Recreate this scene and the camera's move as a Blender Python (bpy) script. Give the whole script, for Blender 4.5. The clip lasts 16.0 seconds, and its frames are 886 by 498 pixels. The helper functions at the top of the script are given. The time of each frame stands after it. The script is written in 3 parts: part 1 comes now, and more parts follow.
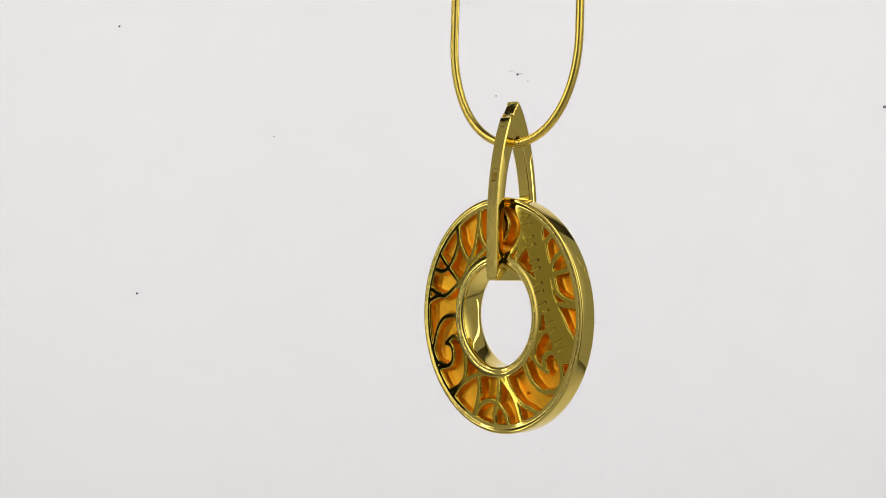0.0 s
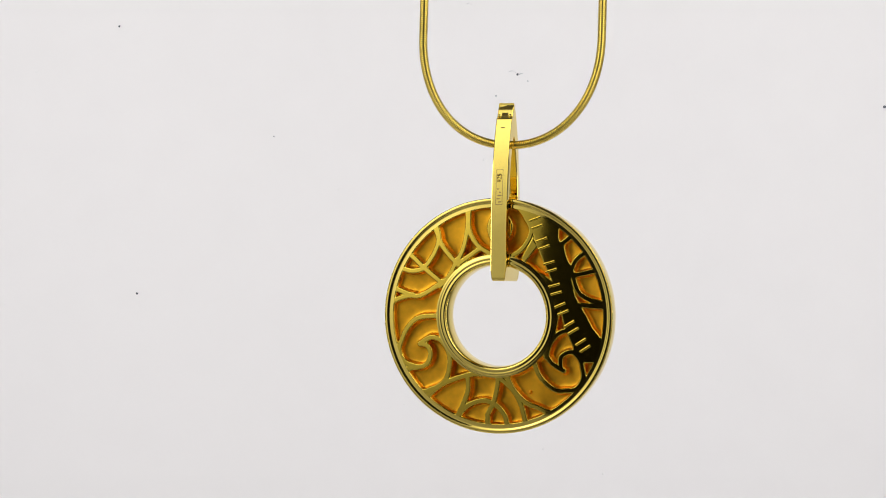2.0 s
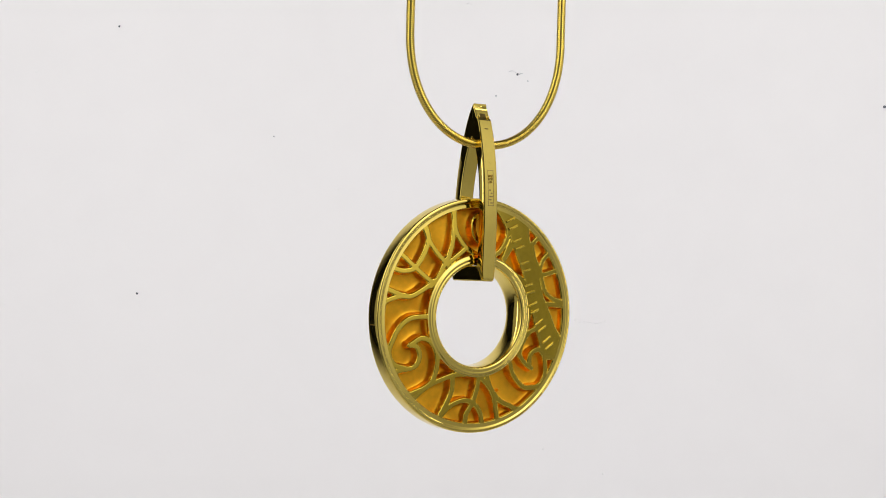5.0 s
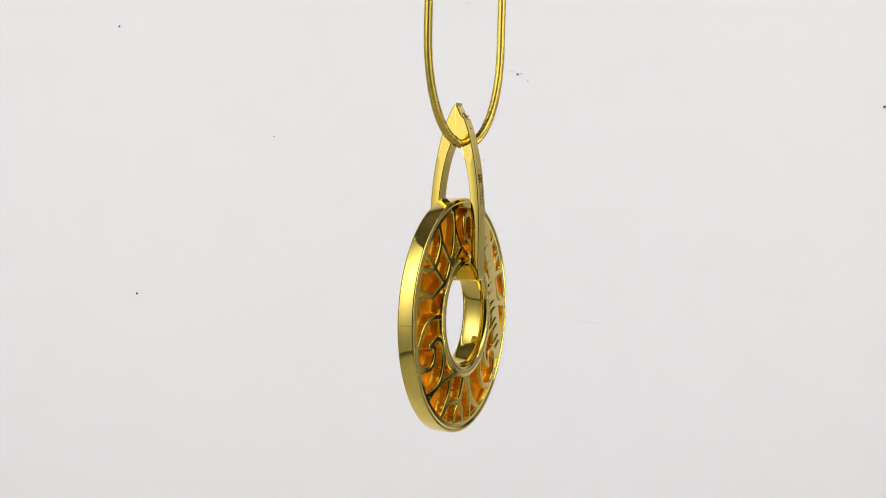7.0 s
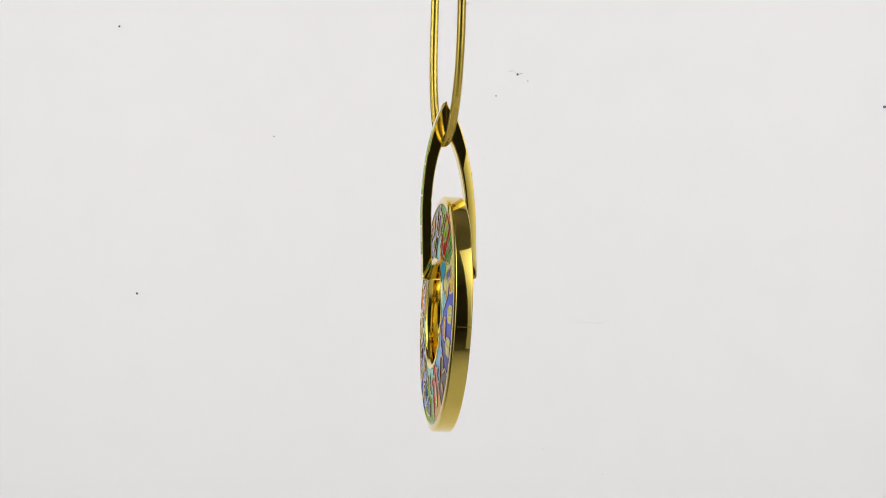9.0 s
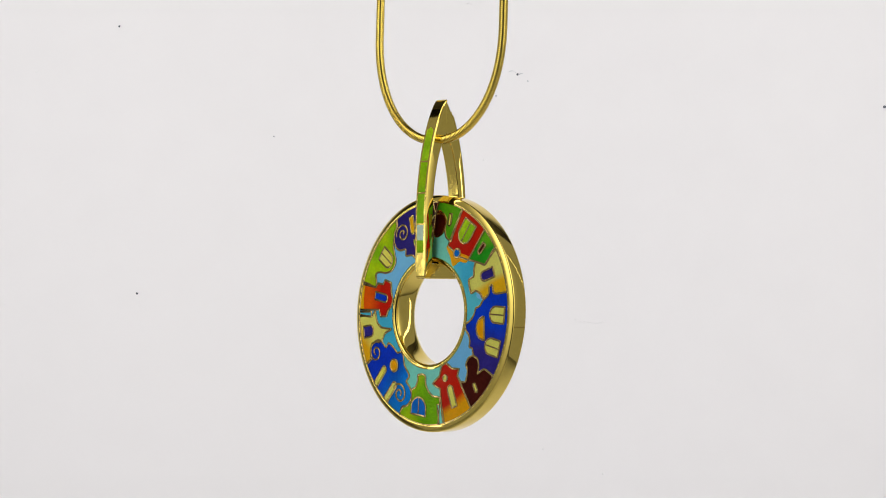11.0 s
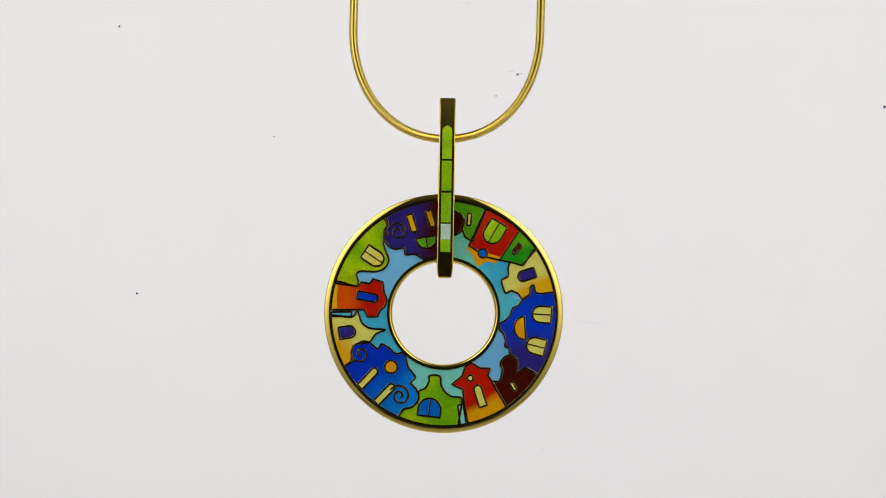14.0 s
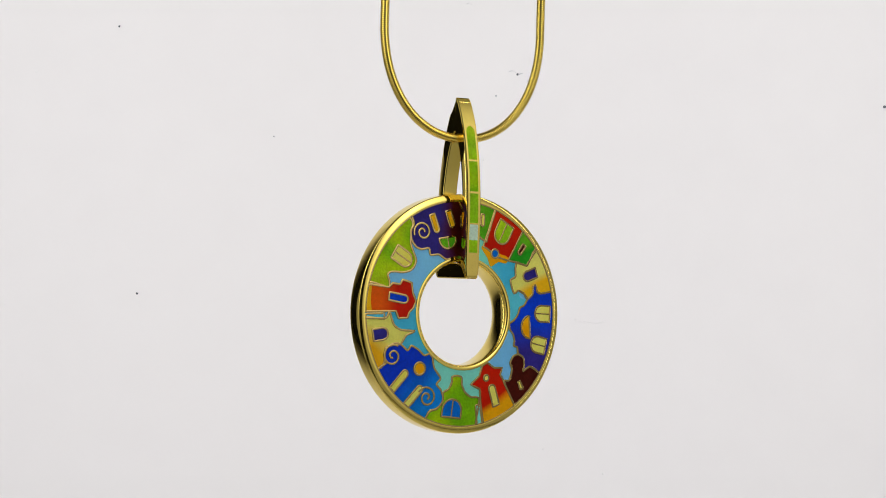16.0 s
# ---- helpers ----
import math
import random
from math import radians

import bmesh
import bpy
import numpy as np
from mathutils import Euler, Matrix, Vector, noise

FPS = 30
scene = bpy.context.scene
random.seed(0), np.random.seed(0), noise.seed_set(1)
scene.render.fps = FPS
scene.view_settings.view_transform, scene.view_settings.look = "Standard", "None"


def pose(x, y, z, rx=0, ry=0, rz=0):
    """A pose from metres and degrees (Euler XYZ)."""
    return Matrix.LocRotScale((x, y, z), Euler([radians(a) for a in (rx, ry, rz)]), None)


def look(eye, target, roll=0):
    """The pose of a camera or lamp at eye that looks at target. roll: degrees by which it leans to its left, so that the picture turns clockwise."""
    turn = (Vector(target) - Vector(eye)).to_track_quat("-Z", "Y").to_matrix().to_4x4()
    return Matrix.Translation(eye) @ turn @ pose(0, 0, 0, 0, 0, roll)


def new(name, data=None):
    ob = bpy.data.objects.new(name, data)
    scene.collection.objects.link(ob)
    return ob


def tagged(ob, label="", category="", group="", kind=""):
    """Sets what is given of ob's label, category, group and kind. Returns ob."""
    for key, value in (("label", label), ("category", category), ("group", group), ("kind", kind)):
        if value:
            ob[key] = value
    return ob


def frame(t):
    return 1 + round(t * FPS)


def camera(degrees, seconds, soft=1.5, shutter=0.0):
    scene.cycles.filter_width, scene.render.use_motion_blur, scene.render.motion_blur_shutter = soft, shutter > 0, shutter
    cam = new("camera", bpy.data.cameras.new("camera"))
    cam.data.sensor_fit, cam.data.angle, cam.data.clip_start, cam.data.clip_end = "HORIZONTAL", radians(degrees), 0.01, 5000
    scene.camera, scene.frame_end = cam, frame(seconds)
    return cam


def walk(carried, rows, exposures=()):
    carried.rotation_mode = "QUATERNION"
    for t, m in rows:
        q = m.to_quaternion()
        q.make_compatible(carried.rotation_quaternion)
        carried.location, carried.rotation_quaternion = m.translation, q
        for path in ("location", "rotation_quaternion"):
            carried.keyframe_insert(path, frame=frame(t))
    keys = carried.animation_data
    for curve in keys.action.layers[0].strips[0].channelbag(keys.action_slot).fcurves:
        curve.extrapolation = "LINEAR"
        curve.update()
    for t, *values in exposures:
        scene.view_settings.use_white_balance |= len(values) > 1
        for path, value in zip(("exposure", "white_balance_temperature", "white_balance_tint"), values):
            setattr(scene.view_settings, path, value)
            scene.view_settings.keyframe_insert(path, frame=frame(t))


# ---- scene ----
cam = camera(21.35, 16.0, soft=1.0)
MM = 0.001
EYE_Z = 0.30
# A fixed camera 0.4 m before the turning pendant, level with the ring's upper half.
EYE = (0.0, -0.4, EYE_Z)
walk(cam, [(0.0, look(EYE, (0.0, 0.0, EYE_Z + 0.00567))), (16.0, look(EYE, (0.0, 0.0, EYE_Z + 0.00567)))],
     exposures=[(0.0, 0.0), (16.0, 0.0)])

# ---- light: two softboxes beside the camera, two added lamps on the white paper
world = bpy.data.worlds.new("studio_world")
scene.world = world
world.use_nodes = True
world.node_tree.nodes["Background"].inputs[0].default_value = (0.9, 0.95, 1.0, 1)
world.node_tree.nodes["Background"].inputs[1].default_value = 0.02


def softbox(name, eye, target, wide, high, watts, colour=(1, 0.985, 0.97)):
    lamp = bpy.data.lights.new(name, "AREA")
    lamp.shape, lamp.size, lamp.size_y, lamp.energy, lamp.color = "RECTANGLE", wide, high, watts, colour
    ob = new(name, lamp)
    ob.matrix_world = look(eye, target)
    return ob


HANG = (0.0, 0.0, EYE_Z)
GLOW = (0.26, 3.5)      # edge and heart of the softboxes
# unseen fill lamps, added only to brighten the paper
softbox("backdrop_lamp_left", (-0.31, 0.03, EYE_Z + 0.15), (-0.25, 0.42, EYE_Z + 0.15), 0.25, 0.50, 1.29)
softbox("backdrop_lamp_right", (0.31, 0.03, EYE_Z + 0.15), (0.25, 0.42, EYE_Z + 0.15), 0.25, 0.50, 1.29)


# ---- materials
def material(name, colour, rough=0.5, metal=0.0, coat=0.0, vary=0.15, grain=900.0, bump=0.0, bump_scale=4000.0, scale2=150.0, bump_deep=0.0001, second=None, fade=None):
    m = bpy.data.materials.new(name)
    m.use_nodes = True
    nt = m.node_tree
    b = nt.nodes["Principled BSDF"]
    b.inputs["Roughness"].default_value, b.inputs["Metallic"].default_value = rough, metal
    b.inputs["Specular IOR Level"].default_value = 0.5 if metal else 0.05
    b.inputs["Coat Weight"].default_value, b.inputs["Coat Roughness"].default_value = coat, 0.04
    tc = nt.nodes.new("ShaderNodeTexCoord")
    big, fine = nt.nodes.new("ShaderNodeTexNoise"), nt.nodes.new("ShaderNodeTexNoise")
    big.inputs["Scale"].default_value, fine.inputs["Scale"].default_value = scale2, grain
    fine.inputs["Detail"].default_value = 4
    add = nt.nodes.new("ShaderNodeMath")
    add.operation = "ADD"
    ramp = nt.nodes.new("ShaderNodeMapRange")
    ramp.inputs["From Min"].default_value, ramp.inputs["From Max"].default_value = 0.7, 1.3
    ramp.inputs["To Min"].default_value, ramp.inputs["To Max"].default_value = 1 - vary, 1 + vary
    mix = nt.nodes.new("ShaderNodeVectorMath")
    mix.operation = "SCALE"
    mix.inputs[0].default_value = colour
    if second:
        # the melt drifts from one shade into another
        drift, step, blend = nt.nodes.new("ShaderNodeTexNoise"), nt.nodes.new("ShaderNodeMapRange"), nt.nodes.new("ShaderNodeMix")
        drift.inputs["Scale"].default_value, drift.inputs["Detail"].default_value = 150.0, 1
        step.inputs["From Min"].default_value, step.inputs["From Max"].default_value = 0.42, 0.62
        blend.data_type = "VECTOR"
        blend.inputs[4].default_value, blend.inputs[5].default_value = colour, second
        nt.links.new(tc.outputs["Object"], drift.inputs["Vector"])
        source = drift.outputs["Fac"]
        if fade:
            # one colour runs into the other across the cell, along a direction in the ring's plane
            along, wave = nt.nodes.new("ShaderNodeVectorMath"), nt.nodes.new("ShaderNodeMath")
            along.operation, wave.operation = "DOT_PRODUCT", "MULTIPLY_ADD"
            along.inputs[1].default_value = (fade[0], 0.0, fade[1])
            wave.inputs[1].default_value = 0.003
            step.inputs["From Min"].default_value, step.inputs["From Max"].default_value = fade[2] * 0.001 + 0.0015, fade[3] * 0.001 + 0.0015
            nt.links.new(tc.outputs["Object"], along.inputs[0])
            nt.links.new(drift.outputs["Fac"], wave.inputs[0])
            nt.links.new(along.outputs["Value"], wave.inputs[2])
            source = wave.outputs[0]
        nt.links.new(source, step.inputs["Value"])
        nt.links.new(step.outputs[0], blend.inputs[0])
        nt.links.new(blend.outputs[1], mix.inputs[0])
    for n in (big, fine):
        nt.links.new(tc.outputs["Object"], n.inputs["Vector"])
    nt.links.new(big.outputs["Fac"], add.inputs[0])
    nt.links.new(fine.outputs["Fac"], add.inputs[1])
    nt.links.new(add.outputs[0], ramp.inputs["Value"])
    nt.links.new(ramp.outputs[0], mix.inputs["Scale"])
    nt.links.new(mix.outputs[0], b.inputs["Base Color"])
    if bump:
        bn = nt.nodes.new("ShaderNodeTexNoise")
        bn.inputs["Scale"].default_value, bn.inputs["Detail"].default_value = bump_scale, 0
        bp = nt.nodes.new("ShaderNodeBump")
        bp.inputs["Strength"].default_value, bp.inputs["Distance"].default_value = bump, bump_deep
        nt.links.new(tc.outputs["Object"], bn.inputs["Vector"])
        nt.links.new(bn.outputs["Fac"], bp.inputs["Height"])
        nt.links.new(bp.outputs[0], b.inputs["Normal"])
    return m


GOLD = material("polished_gold", (0.86, 0.66, 0.15), 0.055, 1.0, vary=0.03, bump=0.03, bump_scale=700)
# the orange of gold mirrored in gold is put into the hollows' colour
SATIN = material("satin_gold_bounce", (0.88, 0.44, 0.024), 0.38, 1.0, vary=0.12, bump=0.5, bump_scale=210, bump_deep=0.0006)
BACK = material("brushed_gold", (0.64, 0.46, 0.055), 0.085, 1.0, vary=0.06, bump=0.05, bump_scale=500)
CHAIN_GOLD = material("chain_gold", (0.86, 0.63, 0.12), 0.13, 1.0, vary=0.05)
WIRE = material("wire_gold", (0.46, 0.33, 0.12), 0.09, 1.0, vary=0.05, bump=0.04, bump_scale=900)


def enamel(name, colour, vary=0.3, second=None, glitter=0.12, fade=None):
    return material(name, colour, 0.16, 0.0, 0.02, vary, grain=2600.0, bump=glitter, bump_scale=3200.0 if glitter > 0.2 else 1300.0, scale2=260.0, second=second, fade=fade)


ENAMEL = {
    "sky": enamel("sky_enamel", (0.19, 0.56, 0.92), 0.06, (0.21, 0.60, 0.92)), "teal": enamel("teal_enamel", (0.06, 0.50, 0.74), 0.08, (0.10, 0.58, 0.72)),
    "mint": enamel("mint_enamel", (0.22, 0.76, 0.62), 0.08), "green": enamel("green_enamel", (0.20, 0.52, 0.004), 0.22, (0.46, 0.66, 0.005), 0.7),
    "leaf": enamel("leaf_enamel", (0.02, 0.33, 0.012), 0.22, (0.13, 0.46, 0.008), 0.7), "lime": enamel("lime_enamel", (0.28, 0.58, 0.01), 0.22, (0.50, 0.74, 0.012), 0.7),
    "cream": enamel("cream_enamel", (0.83, 0.80, 0.15), 0.08, (0.86, 0.77, 0.10)), "amber": enamel("amber_enamel", (0.92, 0.40, 0.002), 0.08, (0.92, 0.54, 0.01)),
    "red": enamel("red_enamel", (0.58, 0.010, 0.002), 0.12, (0.66, 0.024, 0.002)),
    "blue": enamel("blue_enamel", (0.003, 0.030, 0.52), 0.25, (0.003, 0.09, 0.76)), "azure": enamel("azure_enamel", (0.002, 0.15, 0.64), 0.2, (0.006, 0.26, 0.78)),
    "violet": enamel("violet_enamel", (0.030, 0.020, 0.20), 0.3, (0.035, 0.03, 0.30)), "brown": enamel("brown_enamel", (0.06, 0.006, 0.003), 0.3),
    "red_to_orange": enamel("red_to_orange_enamel", (0.60, 0.012, 0.002), 0.12, (0.84, 0.11, 0.003), fade=(-1.0, 0.0, 13.0, 16.5)),
    "cream_to_amber": enamel("cream_to_amber_enamel", (0.84, 0.80, 0.15), 0.08, (0.90, 0.46, 0.008), fade=(-0.6, -0.8, 12.4, 15.0)),
    "blue_to_azure": enamel("blue_to_azure_enamel", (0.003, 0.040, 0.60), 0.2, (0.004, 0.22, 0.74), fade=(0.7, -0.7, -1.0, 4.5)),
    "red_to_amber": enamel("red_to_amber_enamel", (0.62, 0.014, 0.002), 0.12, (0.90, 0.42, 0.004), fade=(0.45, -0.9, 15.8, 17.4)),
    "blue_to_violet": enamel("blue_to_violet_enamel", (0.003, 0.050, 0.66), 0.2, (0.035, 0.025, 0.26), fade=(0.0, -1.0, 1.5, 6.0)),
    "yellow_to_amber": enamel("yellow_to_amber_enamel", (0.84, 0.80, 0.16), 0.08, (0.90, 0.50, 0.008), fade=(0.5, -0.85, 1.9, 3.2)),
    # violet enamel; its maroon end paints in the bail's dark reflection
    "violet_to_reflection": enamel("violet_to_reflection_enamel", (0.030, 0.020, 0.20), 0.25, (0.07, 0.008, 0.006), fade=(1.0, 0.0, -4.8, -2.0)),
    "pearl": enamel("pearl_enamel", (0.58, 0.76, 0.58), 0.2),
}
PAPER = material("white_paper", (0.801, 0.789, 0.802), 0.9, vary=0.01, grain=60, scale2=4)
ENGRAVED = material("engraved_gold", (0.42, 0.27, 0.05), 0.42, 1.0, vary=0.1)
DUST = material("grey_dust", (0.10, 0.11, 0.13), 0.9, vary=0.3)
FIBRE = material("pale_fibre", (0.42, 0.44, 0.47), 0.9, vary=0.1)
FAINT = material("faint_dust", (0.772, 0.766, 0.777), 0.9, vary=0.1)
DARK = material("dark_studio_paint", (0.025, 0.024, 0.023), 0.9, vary=0.1, grain=20, scale2=2)
GREY = material("dark_grey_paint", (0.10, 0.098, 0.095), 0.9, vary=0.1, grain=20, scale2=2)
TABLE = material("grey_table", (0.22, 0.21, 0.20), 0.7, vary=0.1, grain=40, scale2=5)


def part(name, bm, mat, parent=None, label="", smooth=True, crease=38):
    bmesh.ops.recalc_face_normals(bm, faces=bm.faces)
    me = bpy.data.meshes.new(name)
    bm.to_mesh(me)
    bm.free()
    me.materials.append(mat)
    for p in me.polygons:
        p.use_smooth = smooth
    if smooth:
        me.set_sharp_from_angle(angle=radians(crease))
    ob = new(name, me)
    ob.parent = parent
    return tagged(ob, label)


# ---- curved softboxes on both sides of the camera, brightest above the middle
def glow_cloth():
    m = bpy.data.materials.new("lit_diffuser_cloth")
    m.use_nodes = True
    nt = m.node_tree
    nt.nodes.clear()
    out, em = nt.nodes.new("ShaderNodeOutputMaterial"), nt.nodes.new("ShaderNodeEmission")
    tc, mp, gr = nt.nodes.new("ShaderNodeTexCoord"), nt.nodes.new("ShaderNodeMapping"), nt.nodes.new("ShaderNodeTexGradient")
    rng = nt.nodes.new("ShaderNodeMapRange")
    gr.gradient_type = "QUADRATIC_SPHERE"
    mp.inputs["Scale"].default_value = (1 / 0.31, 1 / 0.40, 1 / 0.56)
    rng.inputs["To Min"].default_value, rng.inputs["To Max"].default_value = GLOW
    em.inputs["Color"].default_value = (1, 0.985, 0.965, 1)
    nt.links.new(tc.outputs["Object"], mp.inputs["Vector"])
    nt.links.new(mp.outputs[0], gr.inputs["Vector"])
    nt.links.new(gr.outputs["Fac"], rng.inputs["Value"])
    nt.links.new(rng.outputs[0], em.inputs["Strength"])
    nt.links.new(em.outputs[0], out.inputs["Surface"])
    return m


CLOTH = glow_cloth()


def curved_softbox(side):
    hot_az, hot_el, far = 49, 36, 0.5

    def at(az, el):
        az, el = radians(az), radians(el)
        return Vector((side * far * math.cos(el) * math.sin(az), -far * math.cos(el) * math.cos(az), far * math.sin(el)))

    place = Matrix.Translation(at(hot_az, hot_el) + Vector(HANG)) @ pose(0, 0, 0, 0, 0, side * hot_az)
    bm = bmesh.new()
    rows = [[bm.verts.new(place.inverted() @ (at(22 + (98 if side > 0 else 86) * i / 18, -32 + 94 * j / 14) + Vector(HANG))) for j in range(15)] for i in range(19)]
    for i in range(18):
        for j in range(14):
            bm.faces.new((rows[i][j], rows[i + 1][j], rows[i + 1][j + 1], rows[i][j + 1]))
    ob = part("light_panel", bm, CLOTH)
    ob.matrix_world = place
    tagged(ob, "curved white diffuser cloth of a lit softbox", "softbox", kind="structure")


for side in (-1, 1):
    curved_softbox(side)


# ---- the studio: paper sweep behind, dark room around, table below
def sweep():
    bm = bmesh.new()
    prof = [(0.42, 0.85)] + [(0.42, 0.20 + 0.65 * (1 - k / 6)) for k in range(1, 7)]
    prof += [(0.22 + 0.2 * math.cos(radians(a)), 0.20 - 0.2 * math.sin(radians(a))) for a in range(10, 91, 10)] + [(-0.15, 0.0), (-0.42, 0.0)]
    rows = [[bm.verts.new((x, y, z + 0.004)) for y, z in prof] for x in (-0.75, 0.75)]
    for i in range(len(prof) - 1):
        bm.faces.new((rows[0][i], rows[0][i + 1], rows[1][i + 1], rows[1][i]))
    ob = part("backdrop", bm, PAPER)
    ob.modifiers.new("paper", "SOLIDIFY").thickness = 0.001
    tagged(ob, "seamless white paper backdrop, softly lit and dusty", "backdrop", kind="structure")


def box(name, lo, hi, mat, label, category):
    bm = bmesh.new()
    bmesh.ops.create_cube(bm, size=1)
    for v in bm.verts:
        v.co = [lo[i] if v.co[i] < 0 else hi[i] for i in range(3)]
    return tagged(part(name, bm, mat, smooth=False), label, category, kind="structure")


sweep()
CEIL = 0.95
box("floor", (-0.8, -1.2, -0.03), (0.8, 0.5, 0.0), TABLE, "plain grey table surface under the set", "floor")
box("wall_front", (-0.8, -1.23, 0.0), (0.8, -1.2, CEIL), GREY, "grey unlit studio wall behind the camera", "wall")
box("wall_back", (-0.8, 0.5, 0.0), (0.8, 0.53, CEIL), DARK, "dark studio wall behind the paper", "wall")
box("wall_left", (-0.83, -1.23, 0.0), (-0.8, 0.53, CEIL), DARK, "dark studio side wall", "wall")
box("wall_right", (0.8, -1.23, 0.0), (0.83, 0.53, CEIL), DARK, "dark studio side wall", "wall")
box("ceiling", (-0.83, -1.23, CEIL), (0.83, 0.53, CEIL + 0.03), TABLE, "grey studio ceiling", "ceiling")


# ---- pendant
pendant = tagged(new("pendant"), "gold ring pendant with painted enamel houses on a pointed bail", "pendant")
FACE = -1.36          # enamel ground of the front, mm
RIM_OUT, RIM_IN = 18.95, 9.55


def ring_body():
    prof = [(8.60, -0.75), (8.66, -1.12), (8.80, -1.38), (9.02, -1.52), (9.28, -1.55), (9.50, -1.52), (9.58, -1.30),
            (18.94, -1.30), (19.00, -1.53), (19.12, -1.56), (19.40, -1.50), (19.96, -1.38), (20.05, -1.32), (20.10, -1.22),
            (20.12, -1.08), (20.12, 1.24), (20.10, 1.37), (20.02, 1.45), (19.94, 1.49), (19.66, 1.49), (19.48, 1.44), (19.36, 1.33), (19.22, 1.275), (19.05, 1.272),
            (18.60, 1.272), (18.5, 1.15), (18.45, 0.1), (10.65, 0.1), (10.6, 1.15), (10.50, 1.272), (10.30, 1.285), (10.12, 1.36), (9.92, 1.42), (9.72, 1.40),
            (9.60, 1.35), (9.48, 1.37), (9.28, 1.42), (9.06, 1.38), (8.86, 1.24), (8.70, 0.98), (8.61, 0.60), (8.57, 0.2), (8.57, -0.35)]
    n = 144
    bm = bmesh.new()
    loops = []
    for k in range(n):
        a = 2 * math.pi * k / n
        loops.append([bm.verts.new((r * math.cos(a) * MM, y * MM, r * math.sin(a) * MM)) for r, y in prof])
    floor_row = prof.index((18.45, 0.1))
    for k in range(n):
        p, q = loops[k], loops[(k + 1) % n]
        for i in range(len(prof)):
            j = (i + 1) % len(prof)
            f = bm.faces.new((p[i], p[j], q[j], q[i]))
            if i in (floor_row - 1, floor_row, floor_row + 1):
                f.material_index = 1
    ob = part("ring_body", bm, GOLD, pendant, "polished yellow gold ring, hollow behind")
    ob.data.materials.append(SATIN)
    return ob


ring = ring_body()


def dense(pts, closed, step=0.35):
    out = []
    n = len(pts)
    for i in range(n if closed else n - 1):
        (x0, z0), (x1, z1) = pts[i], pts[(i + 1) % n]
        k = max(1, int(math.hypot(x1 - x0, z1 - z0) / step))
        out += [(x0 + (x1 - x0) * j / k, z0 + (z1 - z0) * j / k) for j in range(k)]
    return out if closed else out + [pts[-1]]


def rounded(pts, closed=True, times=2):
    for _ in range(times):
        n, out = len(pts), []
        for i in range(n if closed else n - 1):
            (x0, z0), (x1, z1) = pts[i], pts[(i + 1) % n]
            out += [(0.75 * x0 + 0.25 * x1, 0.75 * z0 + 0.25 * z1), (0.25 * x0 + 0.75 * x1, 0.25 * z0 + 0.75 * z1)]
        pts = out if closed else [pts[0]] + out + [pts[-1]]
    return pts


def clamped(pts, lo, hi):
    out = []
    for x, z in pts:
        r = math.hypot(x, z) or 1e-6
        k = min(max(r, lo), hi) / r
        p = (x * k, z * k)
        if not out or math.hypot(p[0] - out[-1][0], p[1] - out[-1][1]) > 0.04:
            out.append(p)
    return out


def ribbon(pts, width, y0, y1, closed, round_top=0.0, flare=0.0):
    """A bar of that width along a path in the ring's plane, from depth y0 (foot) to y1 (crest), mm."""
    bm = bmesh.new()
    n, rows = len(pts), []
    for i, (x, z) in enumerate(pts):
        a = pts[(i - 1) % n] if closed or i else pts[i]
        b = pts[(i + 1) % n] if closed or i < n - 1 else pts[i]
        tx, tz = b[0] - a[0], b[1] - a[1]
        t = math.hypot(tx, tz) or 1.0
        nx, nz = -tz / t, tx / t
        w = width / 2 * (1 + flare * abs(2 * i / (n - 1) - 1) ** 4)
        down = math.copysign(round_top, y1 - y0)
        edge = [(w, y1 - down), (w - 0.15 * round_top, y1 - 0.5 * down), (w - 0.5 * round_top, y1 - 0.18 * down), (w - round_top, y1)]
        sec = [(-w, y0)] + [(-s, y) for s, y in edge] + edge[::-1] + [(w, y0)]
        rows.append([bm.verts.new(((x + nx * s) * MM, y * MM, (z + nz * s) * MM)) for s, y in sec])
    for i in range(n if closed else n - 1):
        p, q = rows[i], rows[(i + 1) % n]
        for j in range(9):
            bm.faces.new((p[j], p[j + 1], q[j + 1], q[j]))
    if not closed:
        bm.faces.new(rows[0]), bm.faces.new(rows[-1])
    return bm


def slab(pts, y0, y1):
    bm = bmesh.new()
    top = [bm.verts.new((x * MM, y1 * MM, z * MM)) for x, z in pts]
    foot = [bm.verts.new((x * MM, y0 * MM, z * MM)) for x, z in pts]
    bm.faces.new(top)
    for i in range(len(pts)):
        j = (i + 1) % len(pts)
        bm.faces.new((top[i], top[j], foot[j], foot[i]))
    return bm


def sliced(bm, step=1.6):
    """Cuts the faces into a grid, so that they can follow the domed face."""
    for axis in ((1, 0, 0), (0, 0, 1)):
        for k in range(-12, 13):
            bmesh.ops.bisect_plane(bm, geom=bm.verts[:] + bm.edges[:] + bm.faces[:], dist=1e-8, plane_co=[c * k * step * MM for c in axis], plane_no=axis)
    return bm


def annulus(r0, r1, y, n=144):
    bm = bmesh.new()
    rows = [[bm.verts.new((r * math.cos(2 * math.pi * k / n) * MM, y * MM, r * math.sin(2 * math.pi * k / n) * MM)) for r in (r0 + (r1 - r0) * j / 8 for j in range(9))] for k in range(n)]
    for k in range(n):
        p, q = rows[k], rows[(k + 1) % n]
        for j in range(8):
            bm.faces.new((p[j], p[j + 1], q[j + 1], q[j]))
    return bm


